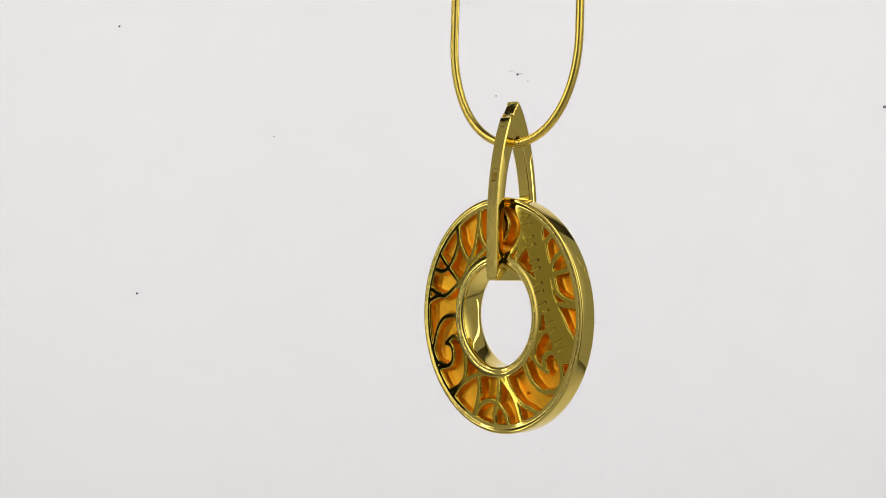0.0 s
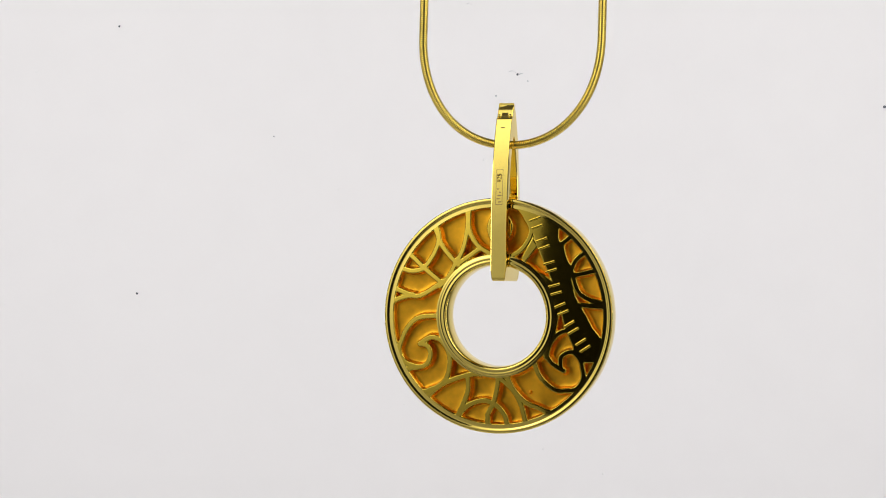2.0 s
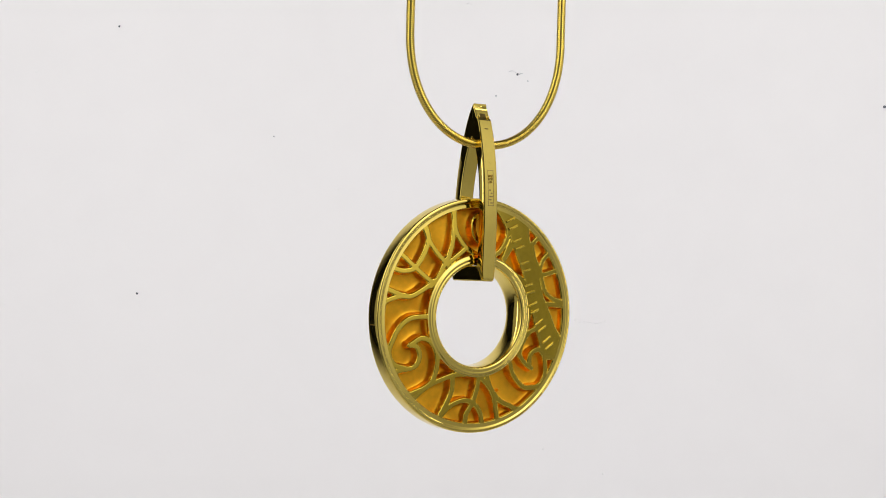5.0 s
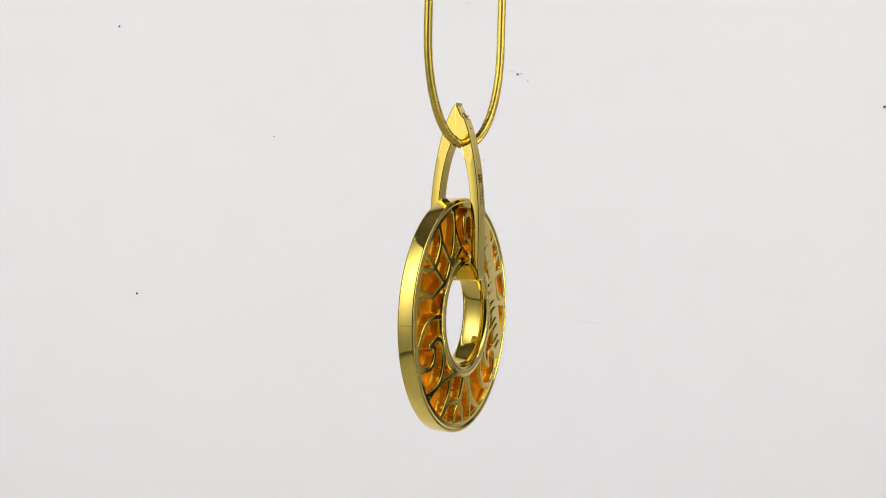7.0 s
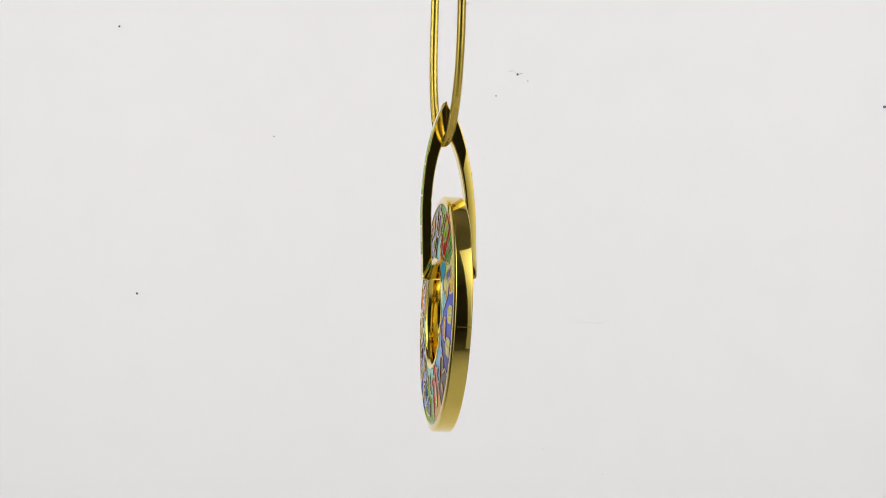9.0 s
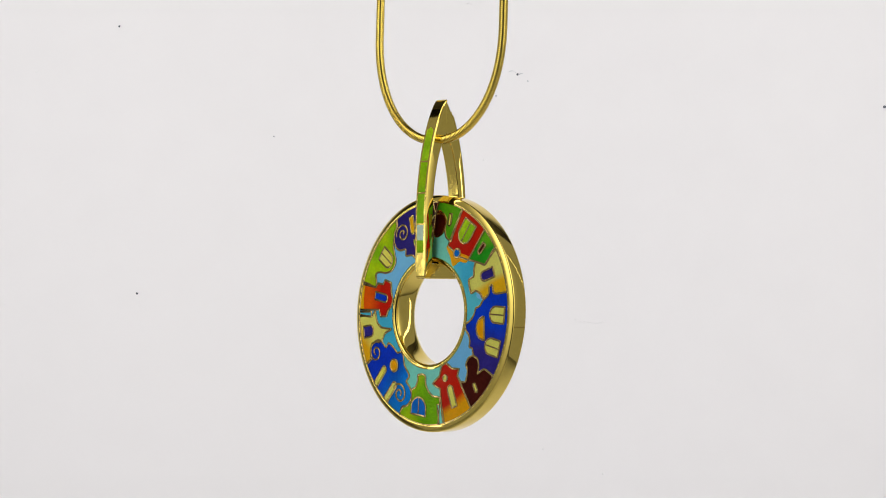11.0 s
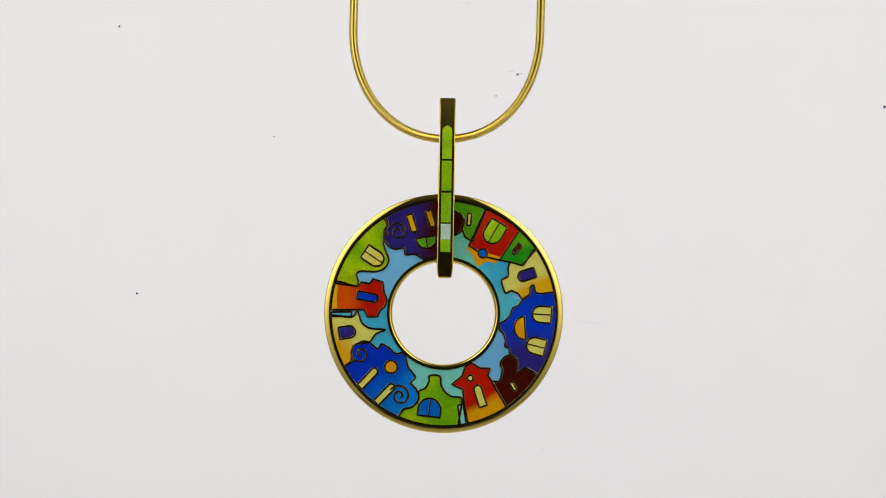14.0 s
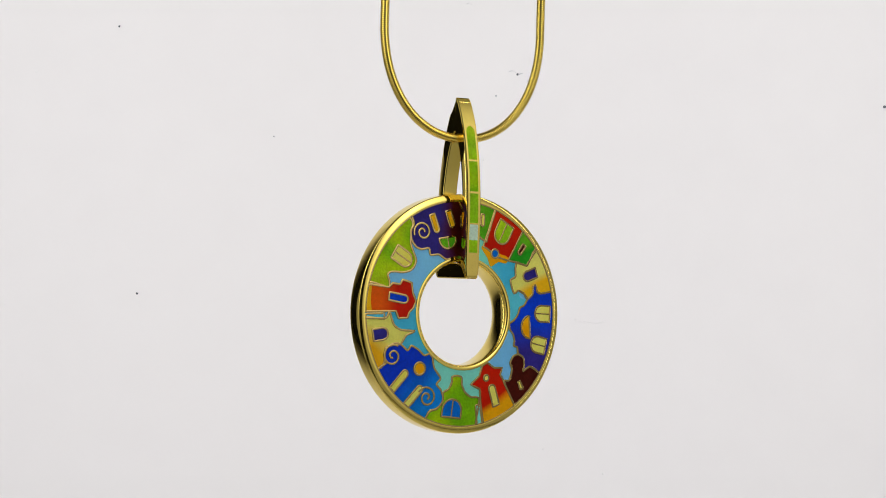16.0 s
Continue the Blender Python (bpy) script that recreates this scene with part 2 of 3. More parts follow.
def curved(pts):
    """A closed curve through the points, tight enough to keep the corners."""
    out, n, k = [], len(pts), 0.34
    for i in range(n):
        p0, p1, p2, p3 = pts[i - 1], pts[i], pts[(i + 1) % n], pts[(i + 2) % n]
        for j in range(5):
            t = j / 5
            a, b, c, d = 2 * t ** 3 - 3 * t * t + 1, t ** 3 - 2 * t * t + t, 3 * t * t - 2 * t ** 3, t ** 3 - t * t
            out.append(tuple(a * p1[m] + b * k * (p2[m] - p0[m]) + c * p2[m] + d * k * (p3[m] - p1[m]) for m in range(2)))
    return out


count = [0]
LEVEL = {"sky": 1, "house": 2, "tower": 2, "wall": 3, "strip": 4, "bar": 4, "window": 4, "slit": 4, "door": 3}


def wire(pts, closed, lift=0.0, width=0.34):
    count[0] += 1
    part("gold_wire", ribbon(pts, width, FACE, FACE - 0.15 - lift - count[0] * 0.0004, closed, 0.035), WIRE, ring)


def cell(name, colour, kind, pts):
    """One enamel cell of the front and the wire that encloses it."""
    what = name.split("_")[1]
    pts = clamped(dense(curved(pts) if kind == "s" else pts, True), RIM_IN, RIM_OUT)
    count[0] += 1
    y = FACE - 0.028 * LEVEL[what] - count[0] * 0.0006
    part(name, sliced(slab(pts, FACE + 0.02, y)), ENAMEL[colour], ring)
    if what not in ("wall", "strip", "sky"):
        wire(pts, True, 0.0)


def arch(name, colour, foot, top, width):
    """A round-headed window, from the middle of its sill to its crown."""
    ux, uz = top[0] - foot[0], top[1] - foot[1]
    high = math.hypot(ux, uz)
    ux, uz = ux / high, uz / high
    rise = min(width / 2, high)
    outline = [(-width / 2, 0.0), (-width / 2, high - rise)]
    outline += [(-width / 2 * math.cos(math.pi * k / 12), high - rise + rise * math.sin(math.pi * k / 12)) for k in range(1, 12)]
    outline += [(width / 2, high - rise), (width / 2, 0.0)]
    pts = [(foot[0] + ux * v - uz * s, foot[1] + uz * v + ux * s) for s, v in outline]
    count[0] += 1
    part(name, sliced(slab(pts, FACE + 0.02, FACE - 0.028 * 4 - count[0] * 0.0006)), ENAMEL[colour], ring)
    wire(dense(pts, True), True)
    if width > 2.4 and colour in ("cream", "lime", "azure", "leaf"):
        wire(dense([(foot[0], foot[1]), (foot[0] + ux * high, foot[1] + uz * high)], False), False, 0.02, 0.24)


def disc(name, colour, x, z, r):
    count[0] += 1
    pts = [(x + r * math.cos(2 * math.pi * k / 20), z + r * math.sin(2 * math.pi * k / 20)) for k in range(20)]
    part(name, slab(pts, FACE, FACE - 0.125 - count[0] * 0.0006), ENAMEL[colour], ring, smooth=False)
    wire(pts, True)


def spiral(x, z, r, start, turns, sense):
    pts = []
    for k in range(40):
        f = k / 39
        a = radians(start) + sense * turns * 2 * math.pi * f
        pts.append((x + r * (1 - 0.86 * f) * math.cos(a), z + r * (1 - 0.86 * f) * math.sin(a)))
    wire(pts, False)


part("sky_enamel", annulus(RIM_IN, RIM_OUT, FACE), ENAMEL["sky"], ring)
cell("teal_sky", "teal", "s", ((5.5, 9.6), (11.1, 10.6), (12.4, 8.3), (11.5, 3.1), (13.8, 2.2), (11.3, 0.2), (9.5, -2.9), (5.7, -2.3), (5.5, 5.3)))
cell("teal_sky", "teal", "s", ((-7.7, 2.4), (-10.8, 0.9), (-13.8, 0.6), (-13.9, -2.2), (-13.9, -5.7), (-7.9, -8.7), (-4.9, -7.0), (-6.4, -2.0)))
cell("mint_sky", "mint", "s", ((-6.5, -6.5), (-3.7, -7.4), (1.5, -7.8), (3.8, -8.2), (4.1, -14.8), (1.7, -15.0), (-3.5, -15.1), (-5.7, -14.2), (-6.6, -10.1)))
cell("mint_sky", "mint", "s", ((-0.8, 13.2), (3.2, 13.8), (4.5, 11.9), (4.2, 10.5), (5.2, 9.5), (5.8, 7.4), (3.1, 7.7), (0.3, 8.1), (-0.7, 11.8)))
cell("green_house", "green", "s", ((-10.7, 16.1), (-9.9, 14.9), (-10.3, 13.3), (-10.4, 11.5), (-9.9, 10.1), (-9.4, 8.8), (-9.8, 7.7), (-10.6, 7.0), (-12.0, 6.7), (-13.4, 6.8), (-14.4, 6.7), (-14.8, 6.2), (-14.5, 5.1), (-14.8, 4.2), (-17.9, 5.0), (-21.5, 4.8), (-20.6, 12.4), (-14.1, 18.7)))
cell("red_house", "red_to_orange", "h", ((-21.4, 4.6), (-17.8, 4.6), (-14.6, 4.2), (-13.9, 4.9), (-12.5, 4.7), (-12.0, 5.5), (-10.3, 5.0), (-10.1, 3.3), (-9.5, 2.0), (-10.0, 0.8), (-10.8, 0.1), (-11.1, -0.8), (-12.8, -0.9), (-13.3, 0.3), (-17.6, 0.2), (-21.4, 0.2)))
cell("amber_strip", "amber", "h", ((-21.4, 4.6), (-17.8, 4.6), (-18.0, 2.0), (-17.8, 0.2), (-21.4, 0.2)))
cell("yellow_house", "cream_to_amber", "s", ((-21.3, -1.1), (-15.5, -1.0), (-14.5, 0.1), (-13.7, -1.9), (-12.3, -2.8), (-9.7, -3.0), (-11.3, -3.7), (-12.3, -5.1), (-13.7, -5.3), (-15.1, -5.8), (-15.4, -8.3), (-16.4, -9.2), (-21.2, -9.9)))
cell("sky_bar", "teal", "h", ((-18.9, -0.2), (-15.5, -0.1), (-15.5, -0.9), (-18.9, -0.9)))
cell("blue_house", "blue_to_azure", "s", ((-16.3, -9.1), (-15.0, -8.3), (-15.4, -6.9), (-14.8, -5.7), (-13.5, -5.0), (-12.3, -5.2), (-11.0, -6.2), (-10.3, -5.4), (-8.9, -6.1), (-7.8, -7.0), (-6.6, -6.7), (-6.2, -7.4), (-5.8, -9.1), (-4.5, -10.8), (-5.3, -11.8), (-4.4, -12.7), (-3.9, -14.0), (-4.2, -15.2), (-5.4, -16.0), (-6.4, -16.2), (-7.2, -17.5), (-8.6, -21.0), (-14.4, -17.3), (-18.3, -12.2)))
cell("green_house", "green", "s", ((-7.2, -17.6), (-6.3, -16.3), (-5.0, -15.9), (-3.9, -14.6), (-3.9, -13.2), (-2.9, -12.7), (-2.5, -12.1), (-2.2, -11.4), (-2.2, -10.6), (-1.2, -10.4), (-0.3, -10.7), (-0.2, -12.0), (0.5, -13.2), (1.7, -14.0), (3.4, -14.3), (2.9, -18.4), (2.9, -21.3), (-7.7, -21.9)))
cell("mint_bar", "mint", "h", ((2.7, -15.4), (3.6, -15.2), (4.2, -18.5), (3.2, -18.7)))
cell("red_tower", "red_to_amber", "h", ((4.5, -18.6), (3.7, -14.8), (3.5, -12.7), (1.6, -11.9), (3.3, -10.5), (3.9, -8.7), (4.8, -8.2), (6.3, -9.1), (8.0, -9.1), (7.6, -10.3), (8.1, -10.9), (10.8, -15.4), (8.4, -21.1), (4.6, -22.2)))
cell("brown_house", "brown", "s", ((10.8, -15.4), (8.4, -11.5), (9.6, -11.2), (10.1, -9.4), (9.7, -8.3), (10.3, -7.2), (11.4, -6.8), (12.4, -7.3), (12.7, -8.6), (12.5, -9.7), (14.0, -8.9), (16.2, -10.1), (19.1, -12.4), (12.2, -20.1)))
cell("blue_house", "blue_to_violet", "s", ((22.0, 3.8), (18.4, 3.9), (16.2, 3.6), (15.4, 3.9), (15.1, 5.0), (14.5, 4.7), (14.4, 3.5), (13.3, 2.6), (12.5, 1.5), (11.6, 1.1), (11.3, 0.2), (10.8, -0.6), (10.1, -1.2), (9.4, -1.6), (9.5, -2.6), (10.2, -3.4), (10.5, -4.5), (10.4, -5.4), (11.1, -5.6), (11.4, -6.8), (12.4, -7.3), (12.7, -8.6), (12.5, -9.7), (14.0, -8.9), (16.2, -10.1), (20.3, -12.0)))
cell("yellow_house", "yellow_to_amber", "s", ((15.4, 11.1), (21.1, 8.5), (21.2, 3.8), (18.4, 3.9), (16.2, 3.6), (15.4, 3.9), (15.1, 5.0), (14.5, 4.7), (14.4, 3.5), (13.3, 2.6), (12.5, 3.5), (11.3, 4.0), (10.3, 3.6), (9.6, 5.7), (10.7, 6.4), (10.7, 7.8), (11.1, 8.8), (13.1, 8.3), (14.0, 9.5)))
cell("green_house", "leaf", "h", ((12.6, 14.4), (16.3, 13.1), (15.4, 11.1), (14.0, 9.5), (13.1, 8.3), (11.1, 8.8), (9.2, 9.1)))
cell("red_house", "red", "h", ((6.7, 17.7), (8.6, 20.5), (14.3, 15.9), (12.6, 14.4), (9.2, 9.1), (6.9, 9.6), (4.8, 11.0), (4.0, 11.4)))
cell("amber_wall", "amber", "s", ((4.0, 11.5), (5.9, 10.6), (9.3, 9.6), (8.6, 8.6), (7.1, 8.8), (5.5, 8.0), (4.8, 9.5), (3.7, 11.0)))
cell("green_house", "leaf", "s", ((-0.9, 21.3), (8.1, 20.0), (6.9, 17.7), (4.9, 12.9), (4.7, 12.2), (3.4, 12.9), (2.9, 14.3), (3.2, 15.7), (2.2, 16.9), (0.1, 17.2)))
cell("brown_door", "brown", "s", ((1.0, 17.4), (2.5, 16.6), (3.1, 15.2), (2.4, 13.6), (0.9, 13.0), (-0.3, 14.2), (-0.4, 16.1)))
# the side next to the bail carries its reflection as colour
cell("violet_house", "violet_to_reflection", "s", ((-10.0, 15.9), (-12.3, 20.1), (-5.7, 22.1), (1.0, 21.8), (0.3, 17.1), (-0.2, 9.4), (-1.6, 9.3), (-3.5, 9.0), (-5.0, 9.8), (-6.6, 9.7), (-6.9, 10.8), (-8.3, 10.6), (-9.4, 11.0), (-10.2, 12.1), (-10.3, 13.7), (-9.7, 14.7)))
arch("cream_window", "cream", (-13.50, 10.16), (-10.43, 8.23), 2.56)
arch("blue_window", "blue", (-14.59, 2.75), (-11.08, 2.16), 1.33)
arch("violet_window", "violet", (-17.50, -3.75), (-14.76, -3.31), 1.99)
arch("cream_window", "cream", (-13.82, -12.67), (-11.04, -9.59), 1.14)
arch("cream_window", "cream", (-11.03, -15.27), (-8.15, -12.19), 1.14)
arch("azure_window", "azure", (-2.18, -17.37), (-1.86, -14.34), 3.79)
arch("cream_window", "cream", (6.97, -15.49), (5.77, -12.01), 1.33)
arch("cream_window", "cream", (18.14, 0.06), (14.91, 0.19), 2.75)
arch("cream_window", "cream", (17.20, -5.54), (14.06, -4.84), 2.75)
arch("amber_window", "amber", (13.73, -2.20), (11.93, -2.33), 3.88)
arch("violet_window", "violet", (15.25, 7.21), (12.43, 6.21), 1.70)
arch("lime_window", "lime", (9.13, 15.42), (7.20, 12.07), 3.12)
arch("amber_window", "amber", (-6.14, 16.46), (-5.14, 13.54), 1.04)
arch("amber_window", "amber", (-2.93, 17.18), (-2.03, 14.45), 1.04)
arch("leaf_window", "leaf", (-3.23, 12.72), (-2.91, 10.84), 3.31)
arch("cream_slit", "cream", (4.08, 16.84), (3.93, 14.85), 0.66)
arch("brown_slit", "brown", (12.70, 11.80), (11.50, 10.26), 0.76)
arch("cream_slit", "cream", (11.63, -11.43), (12.32, -12.74), 0.57)
disc("amber_sun", "amber", 8.66 - 17.3, -9.2, 1.05)
disc("cream_disc", "cream", 4.7, -10.8, 0.5)
disc("blue_disc", "azure", 6.4, 10.2, 0.75)
spiral(-13.8, -7.1, 1.9, 60, 1.6, 1)
spiral(-7.1, -14.0, 1.85, 150, 1.6, -1)
spiral(-8.0, 13.5, 1.75, 200, 1.6, -1)


def smooth_path(pts):
    """A Catmull-Rom curve through the points."""
    out, n = [], len(pts)
    for i in range(n - 1):
        p0, p1, p2, p3 = pts[max(i - 1, 0)], pts[i], pts[i + 1], pts[min(i + 2, n - 1)]
        for k in range(8):
            t = k / 8
            out.append(tuple(0.5 * (2 * p1[j] + (p2[j] - p0[j]) * t + (2 * p0[j] - 5 * p1[j] + 4 * p2[j] - p3[j]) * t * t
                                    + (3 * p1[j] - p0[j] - 3 * p2[j] + p3[j]) * t ** 3) for j in range(2)))
    return out + [pts[-1]]


def to_rim(pts):
    """Draws what ends near the rim out into it."""
    out = []
    for x, z in pts:
        r = math.hypot(x, z)
        k = min(18.9, 17.3 + (r - 17.3) * 1.95) / r if r > 17.3 else 1.0
        out.append((x * k, z * k))
    return out


BARS, WEBS = [], []


def strip(pts):
    """One bar of the openwork behind the enamel."""
    BARS.append(to_rim(clamped(smooth_path(pts), 10.2, 18.2))[::2] + [to_rim(clamped(smooth_path(pts), 10.2, 18.2))[-1]])


def solid_web(pts):
    """A solid piece of the openwork."""
    WEBS.append(to_rim(clamped(dense(pts, True, 1.0), 10.2, 18.3)))


def from_line(px, pz, pts, closed):
    """Distance of the points from a line, and whether they lie inside it."""
    best, inside = np.full(px.shape, 99.0), np.zeros(px.shape, bool)
    for (x0, z0), (x1, z1) in zip(pts, pts[1:] + pts[:1] if closed else pts[1:]):
        dx, dz = x1 - x0, z1 - z0
        long2 = dx * dx + dz * dz
        if long2 < 1e-9:
            continue
        f = np.clip(((px - x0) * dx + (pz - z0) * dz) / long2, 0, 1)
        best = np.minimum(best, np.hypot(px - x0 - f * dx, pz - z0 - f * dz))
        if closed:
            inside ^= ((z0 > pz) != (z1 > pz)) & (px < (x1 - x0) * (pz - z0) / (z1 - z0 + 1e-12) + x0)
    return best, inside


def outside_plate(px, pz):
    """How far a point lies outside the metal of the pierced plate; joints run into one another in soft fillets."""
    soft = 0.075
    total = np.exp(-np.clip((np.hypot(px, pz) - 10.62) / soft, -30, 30)) + np.exp(-np.clip((18.42 - np.hypot(px, pz)) / soft, -30, 30))
    for pts in BARS:
        d, _ = from_line(px, pz, pts, False)
        total += np.exp(-np.clip((d - 0.49) / soft, -30, 30))
    for pts in WEBS:
        d, inside = from_line(px, pz, pts, True)
        total += np.exp(-np.clip((np.where(inside, -d, d) + 0.12) / soft, -30, 30))
    return -soft * np.log(total)


def openwork():
    """The pierced plate with rounded edges, and the hollowed floors of its cells."""
    around, rows = 1500, 112
    ang, rad = np.meshgrid(np.arange(around) * 2 * math.pi / around, np.linspace(10.45, 18.6, rows), indexing="ij")
    px, pz = rad * np.cos(ang), rad * np.sin(ang)
    d = outside_plate(px, pz)
    # the grid is drawn onto the edges of the cells
    e = 0.02
    gx, gz = (outside_plate(px + e, pz) - d) / e, (outside_plate(px, pz + e) - d) / e
    for level in (0.0, 0.19):
        near = np.abs(d - level) < 0.052
        px, pz = np.where(near, px + (level - d) * gx, px), np.where(near, pz + (level - d) * gz, pz)
        d = np.where(near, level, d)
    lip = 0.22
    u = np.clip((d + lip) / lip, 0, 1)
    y = 1.27 - lip * (1 - np.sqrt(1 - u * u * 0.98))
    wall = np.clip(d / 0.19, 0, 1)
    floor_y = 0.12 + 0.10 * np.exp(-np.clip(d - 0.19, 0, 9) / 0.3)
    y = np.where(d > 0, y + (floor_y - y) * wall, y)
    verts = np.stack([px, y, pz], -1).reshape(-1, 3) * MM
    k = np.arange(around)[:, None] * rows
    k2 = ((np.arange(around) + 1) % around)[:, None] * rows
    j = np.arange(rows - 1)[None, :]
    quads = np.stack([k + j, k + j + 1, k2 + j + 1, k2 + j], -1).reshape(-1, 4)
    low = d.reshape(-1)[quads].min(1) > -0.004
    for name, chosen, mat, label in (("openwork_plate", quads[~low], BACK, "pierced gold scrollwork"), ("cell_floor", quads[low], SATIN, "satin gold hollows, orange inner reflections put into the colour")):
        used, faces = np.unique(chosen, return_inverse=True)
        me = bpy.data.meshes.new(name)
        me.from_pydata(verts[used].tolist(), [], faces.reshape(-1, 4).tolist())
        me.materials.append(mat)
        for p in me.polygons:
            p.use_smooth = True
        ob = new(name, me)
        ob.parent = ring
        tagged(ob, label)


def name_marks():
    """Seven engraved marks, as plain bars."""
    path = ((-6.7, 16.0), (-8.0, 12.5), (-9.4, 8.6), (-10.4, 4.8), (-11.5, 1.5), (-13.2, -1.6), (-15.2, -4.6))
    for k, (x, z) in enumerate(path):
        (x0, z0), (x1, z1) = path[max(0, k - 1)], path[min(6, k + 1)]
        d = math.hypot(x1 - x0, z1 - z0)
        ux, uz = (x1 - x0) / d, (z1 - z0) / d
        for along in (-0.68, 0.68):
            ends = [(x + ux * along - uz * v, z + uz * along + ux * v) for v in (-1.0, 1.0)]
            part("engraved_bar", ribbon(dense(ends, False), 0.5, 1.2, 1.46, False, 0.2), BACK, ring)


strip(((4.4, 18.2), (5.1, 16.9), (5.4, 14.3), (5.9, 11.6), (7.0, 9.0)))
strip(((11.2, 16.1), (10.4, 12.9), (8.7, 10.5), (6.7, 8.6)))
strip(((11.1, 15.9), (10.4, 13.4), (11.1, 10.7), (13.0, 8.0), (15.0, 7.4), (17.2, 7.6)))
strip(((15.7, 10.4), (13.0, 8.0), (9.8, 5.6)))
strip(((6.9, 9.6), (8.4, 6.6), (10.0, 4.9)))
strip(((17.9, 4.3), (16.3, 3.6), (13.9, 3.1), (11.0, 4.6), (9.4, 5.8)))
strip(((18.8, 0.8), (17.3, 2.6), (14.9, 3.3)))
strip(((9.7, -0.2), (13.8, -0.6), (16.2, -2.9), (16.9, -5.7), (15.9, -8.1), (14.0, -9.1), (12.2, -8.5), (11.6, -6.8), (12.2, -5.4), (13.5, -5.1)))
strip(((13.5, -5.1), (11.5, -3.9), (9.6, -4.5), (8.4, -6.2), (8.1, -8.4), (8.8, -11.1), (10.7, -12.6), (13.3, -13.1)))
strip(((17.1, -8.6), (15.6, -9.2), (14.0, -9.2)))
strip(((11.9, -13.8), (9.2, -11.8), (4.9, -10.2), (2.5, -10.0)))
strip(((4.9, -10.2), (4.8, -12.7), (5.7, -15.2), (7.0, -17.6)))
strip(((7.0, -17.4), (4.8, -15.4), (2.2, -14.5), (-0.0, -15.1), (-1.5, -16.7), (-2.2, -18.6)))
strip(((-0.6, -10.1), (-0.3, -12.6), (0.4, -15.1), (1.4, -17.0), (1.1, -19.0)))
strip(((-0.4, -10.1), (-3.2, -12.6), (-4.6, -15.3), (-5.3, -18.6)))
strip(((-2.0, -9.7), (-3.2, -12.4), (-5.9, -14.9), (-9.8, -15.8)))
strip(((-6.8, -7.6), (-8.0, -10.3), (-10.7, -12.4), (-13.4, -11.8), (-14.9, -9.6), (-14.8, -7.3), (-13.3, -5.8), (-11.5, -6.6), (-11.4, -8.5)))
strip(((-8.6, -5.9), (-9.9, -7.8), (-11.9, -9.0)))
strip(((-8.9, -6.8), (-9.5, -4.7), (-11.0, -2.7), (-13.4, -1.9)))
strip(((5.3, 17.4), (4.9, 14.3), (2.9, 11.6), (-1.0, 10.1), (-4.1, 11.2), (-5.9, 14.2), (-5.0, 16.6), (-2.3, 18.5)))
strip(((-0.7, 17.5), (0.9, 16.7), (1.4, 15.0), (0.8, 13.2), (-0.6, 12.6), (-1.9, 13.8), (-2.2, 15.6), (-1.3, 17.0), (-0.7, 17.5)))
strip(((3.1, 11.4), (5.3, 9.8), (6.7, 8.8)))
solid_web(((-6.2, 13.8), (-4.1, 9.9), (-5.0, 8.8), (-7.4, 12.0)))
strip(((-7.8, 11.8), (-9.8, 7.8)))
strip(((-9.9, 11.9), (-11.5, 12.7), (-14.7, 15.1)))
strip(((-11.2, 12.4), (-11.9, 9.8), (-13.5, 7.1)))
strip(((-12.6, 6.9), (-13.7, 9.8), (-15.6, 11.2), (-16.7, 12.0)))
strip(((-13.2, 7.1), (-17.6, 8.1)))
strip(((-13.3, 6.9), (-14.6, 4.0), (-18.2, 2.3)))
strip(((-14.8, 2.2), (-18.9, 1.8)))
strip(((-12.8, 4.1), (-13.8, 0.3), (-14.1, -3.6), (-13.8, -5.6)))
solid_web(((-3.3, 18.5), (-6.7, 18.2), (-9.8, 16.7), (-11.1, 12.7), (-12.7, 8.0), (-14.0, 3.7), (-16.0, 0.3), (-18.0, -3.5), (-17.1, -7.6), (-14.6, -7.7), (-13.2, -4.8), (-11.9, -1.9), (-10.9, 1.7), (-9.5, 6.0), (-8.0, 9.2), (-6.9, 11.6), (-6.3, 13.2), (-5.4, 16.1)))
solid_web(((-5.5, 8.9), (-7.1, 7.9), (-8.6, 7.3), (-10.2, 6.0), (-11.6, 1.8), (-11.4, 0.9), (-10.7, -2.7), (-9.1, -4.7), (-6.0, 4.0)))

openwork()
name_marks()

# a casting pip on the floor of the openwork
bm = bmesh.new()
bmesh.ops.create_icosphere(bm, subdivisions=2, radius=0.32 * MM)
for v in bm.verts:
    v.co += Vector((-5.8 * MM, 0.15 * MM, -12.9 * MM))
part("casting_pip", bm, SATIN, ring)


def dome(ob):
    """Both faces of the ring swell a little towards the hole."""
    for v in ob.data.vertices:
        r, y = math.hypot(v.co.x, v.co.z) / MM, v.co.y / MM
        v.co.y += max(-1.0, min(1.0, y / 1.25)) * (1.45 if y > 0 else 0.85) * (1 - (r / 20.0) ** 2) * MM
    ob.data.update()


for piece in (ring, *ring.children):
    dome(piece)


# a fine dark line across the ring's outer wall
bm = bmesh.new()
bmesh.ops.create_cube(bm, size=1)
for v in bm.verts:
    v.co = ((20.02 + 0.11 * (v.co.x > 0)) * MM, (0.15 + 2.3 * v.co.y) * MM, (-1.8 + 0.12 * v.co.z) * MM)
part("solder_seam", bm, ENGRAVED, ring, smooth=False)


# ---- bail
def bail_outer(z):
    return 4.65 * max(0.0, 1 - (max(0.0, z - 14.0) / 22.4) ** 2.2) ** 0.75


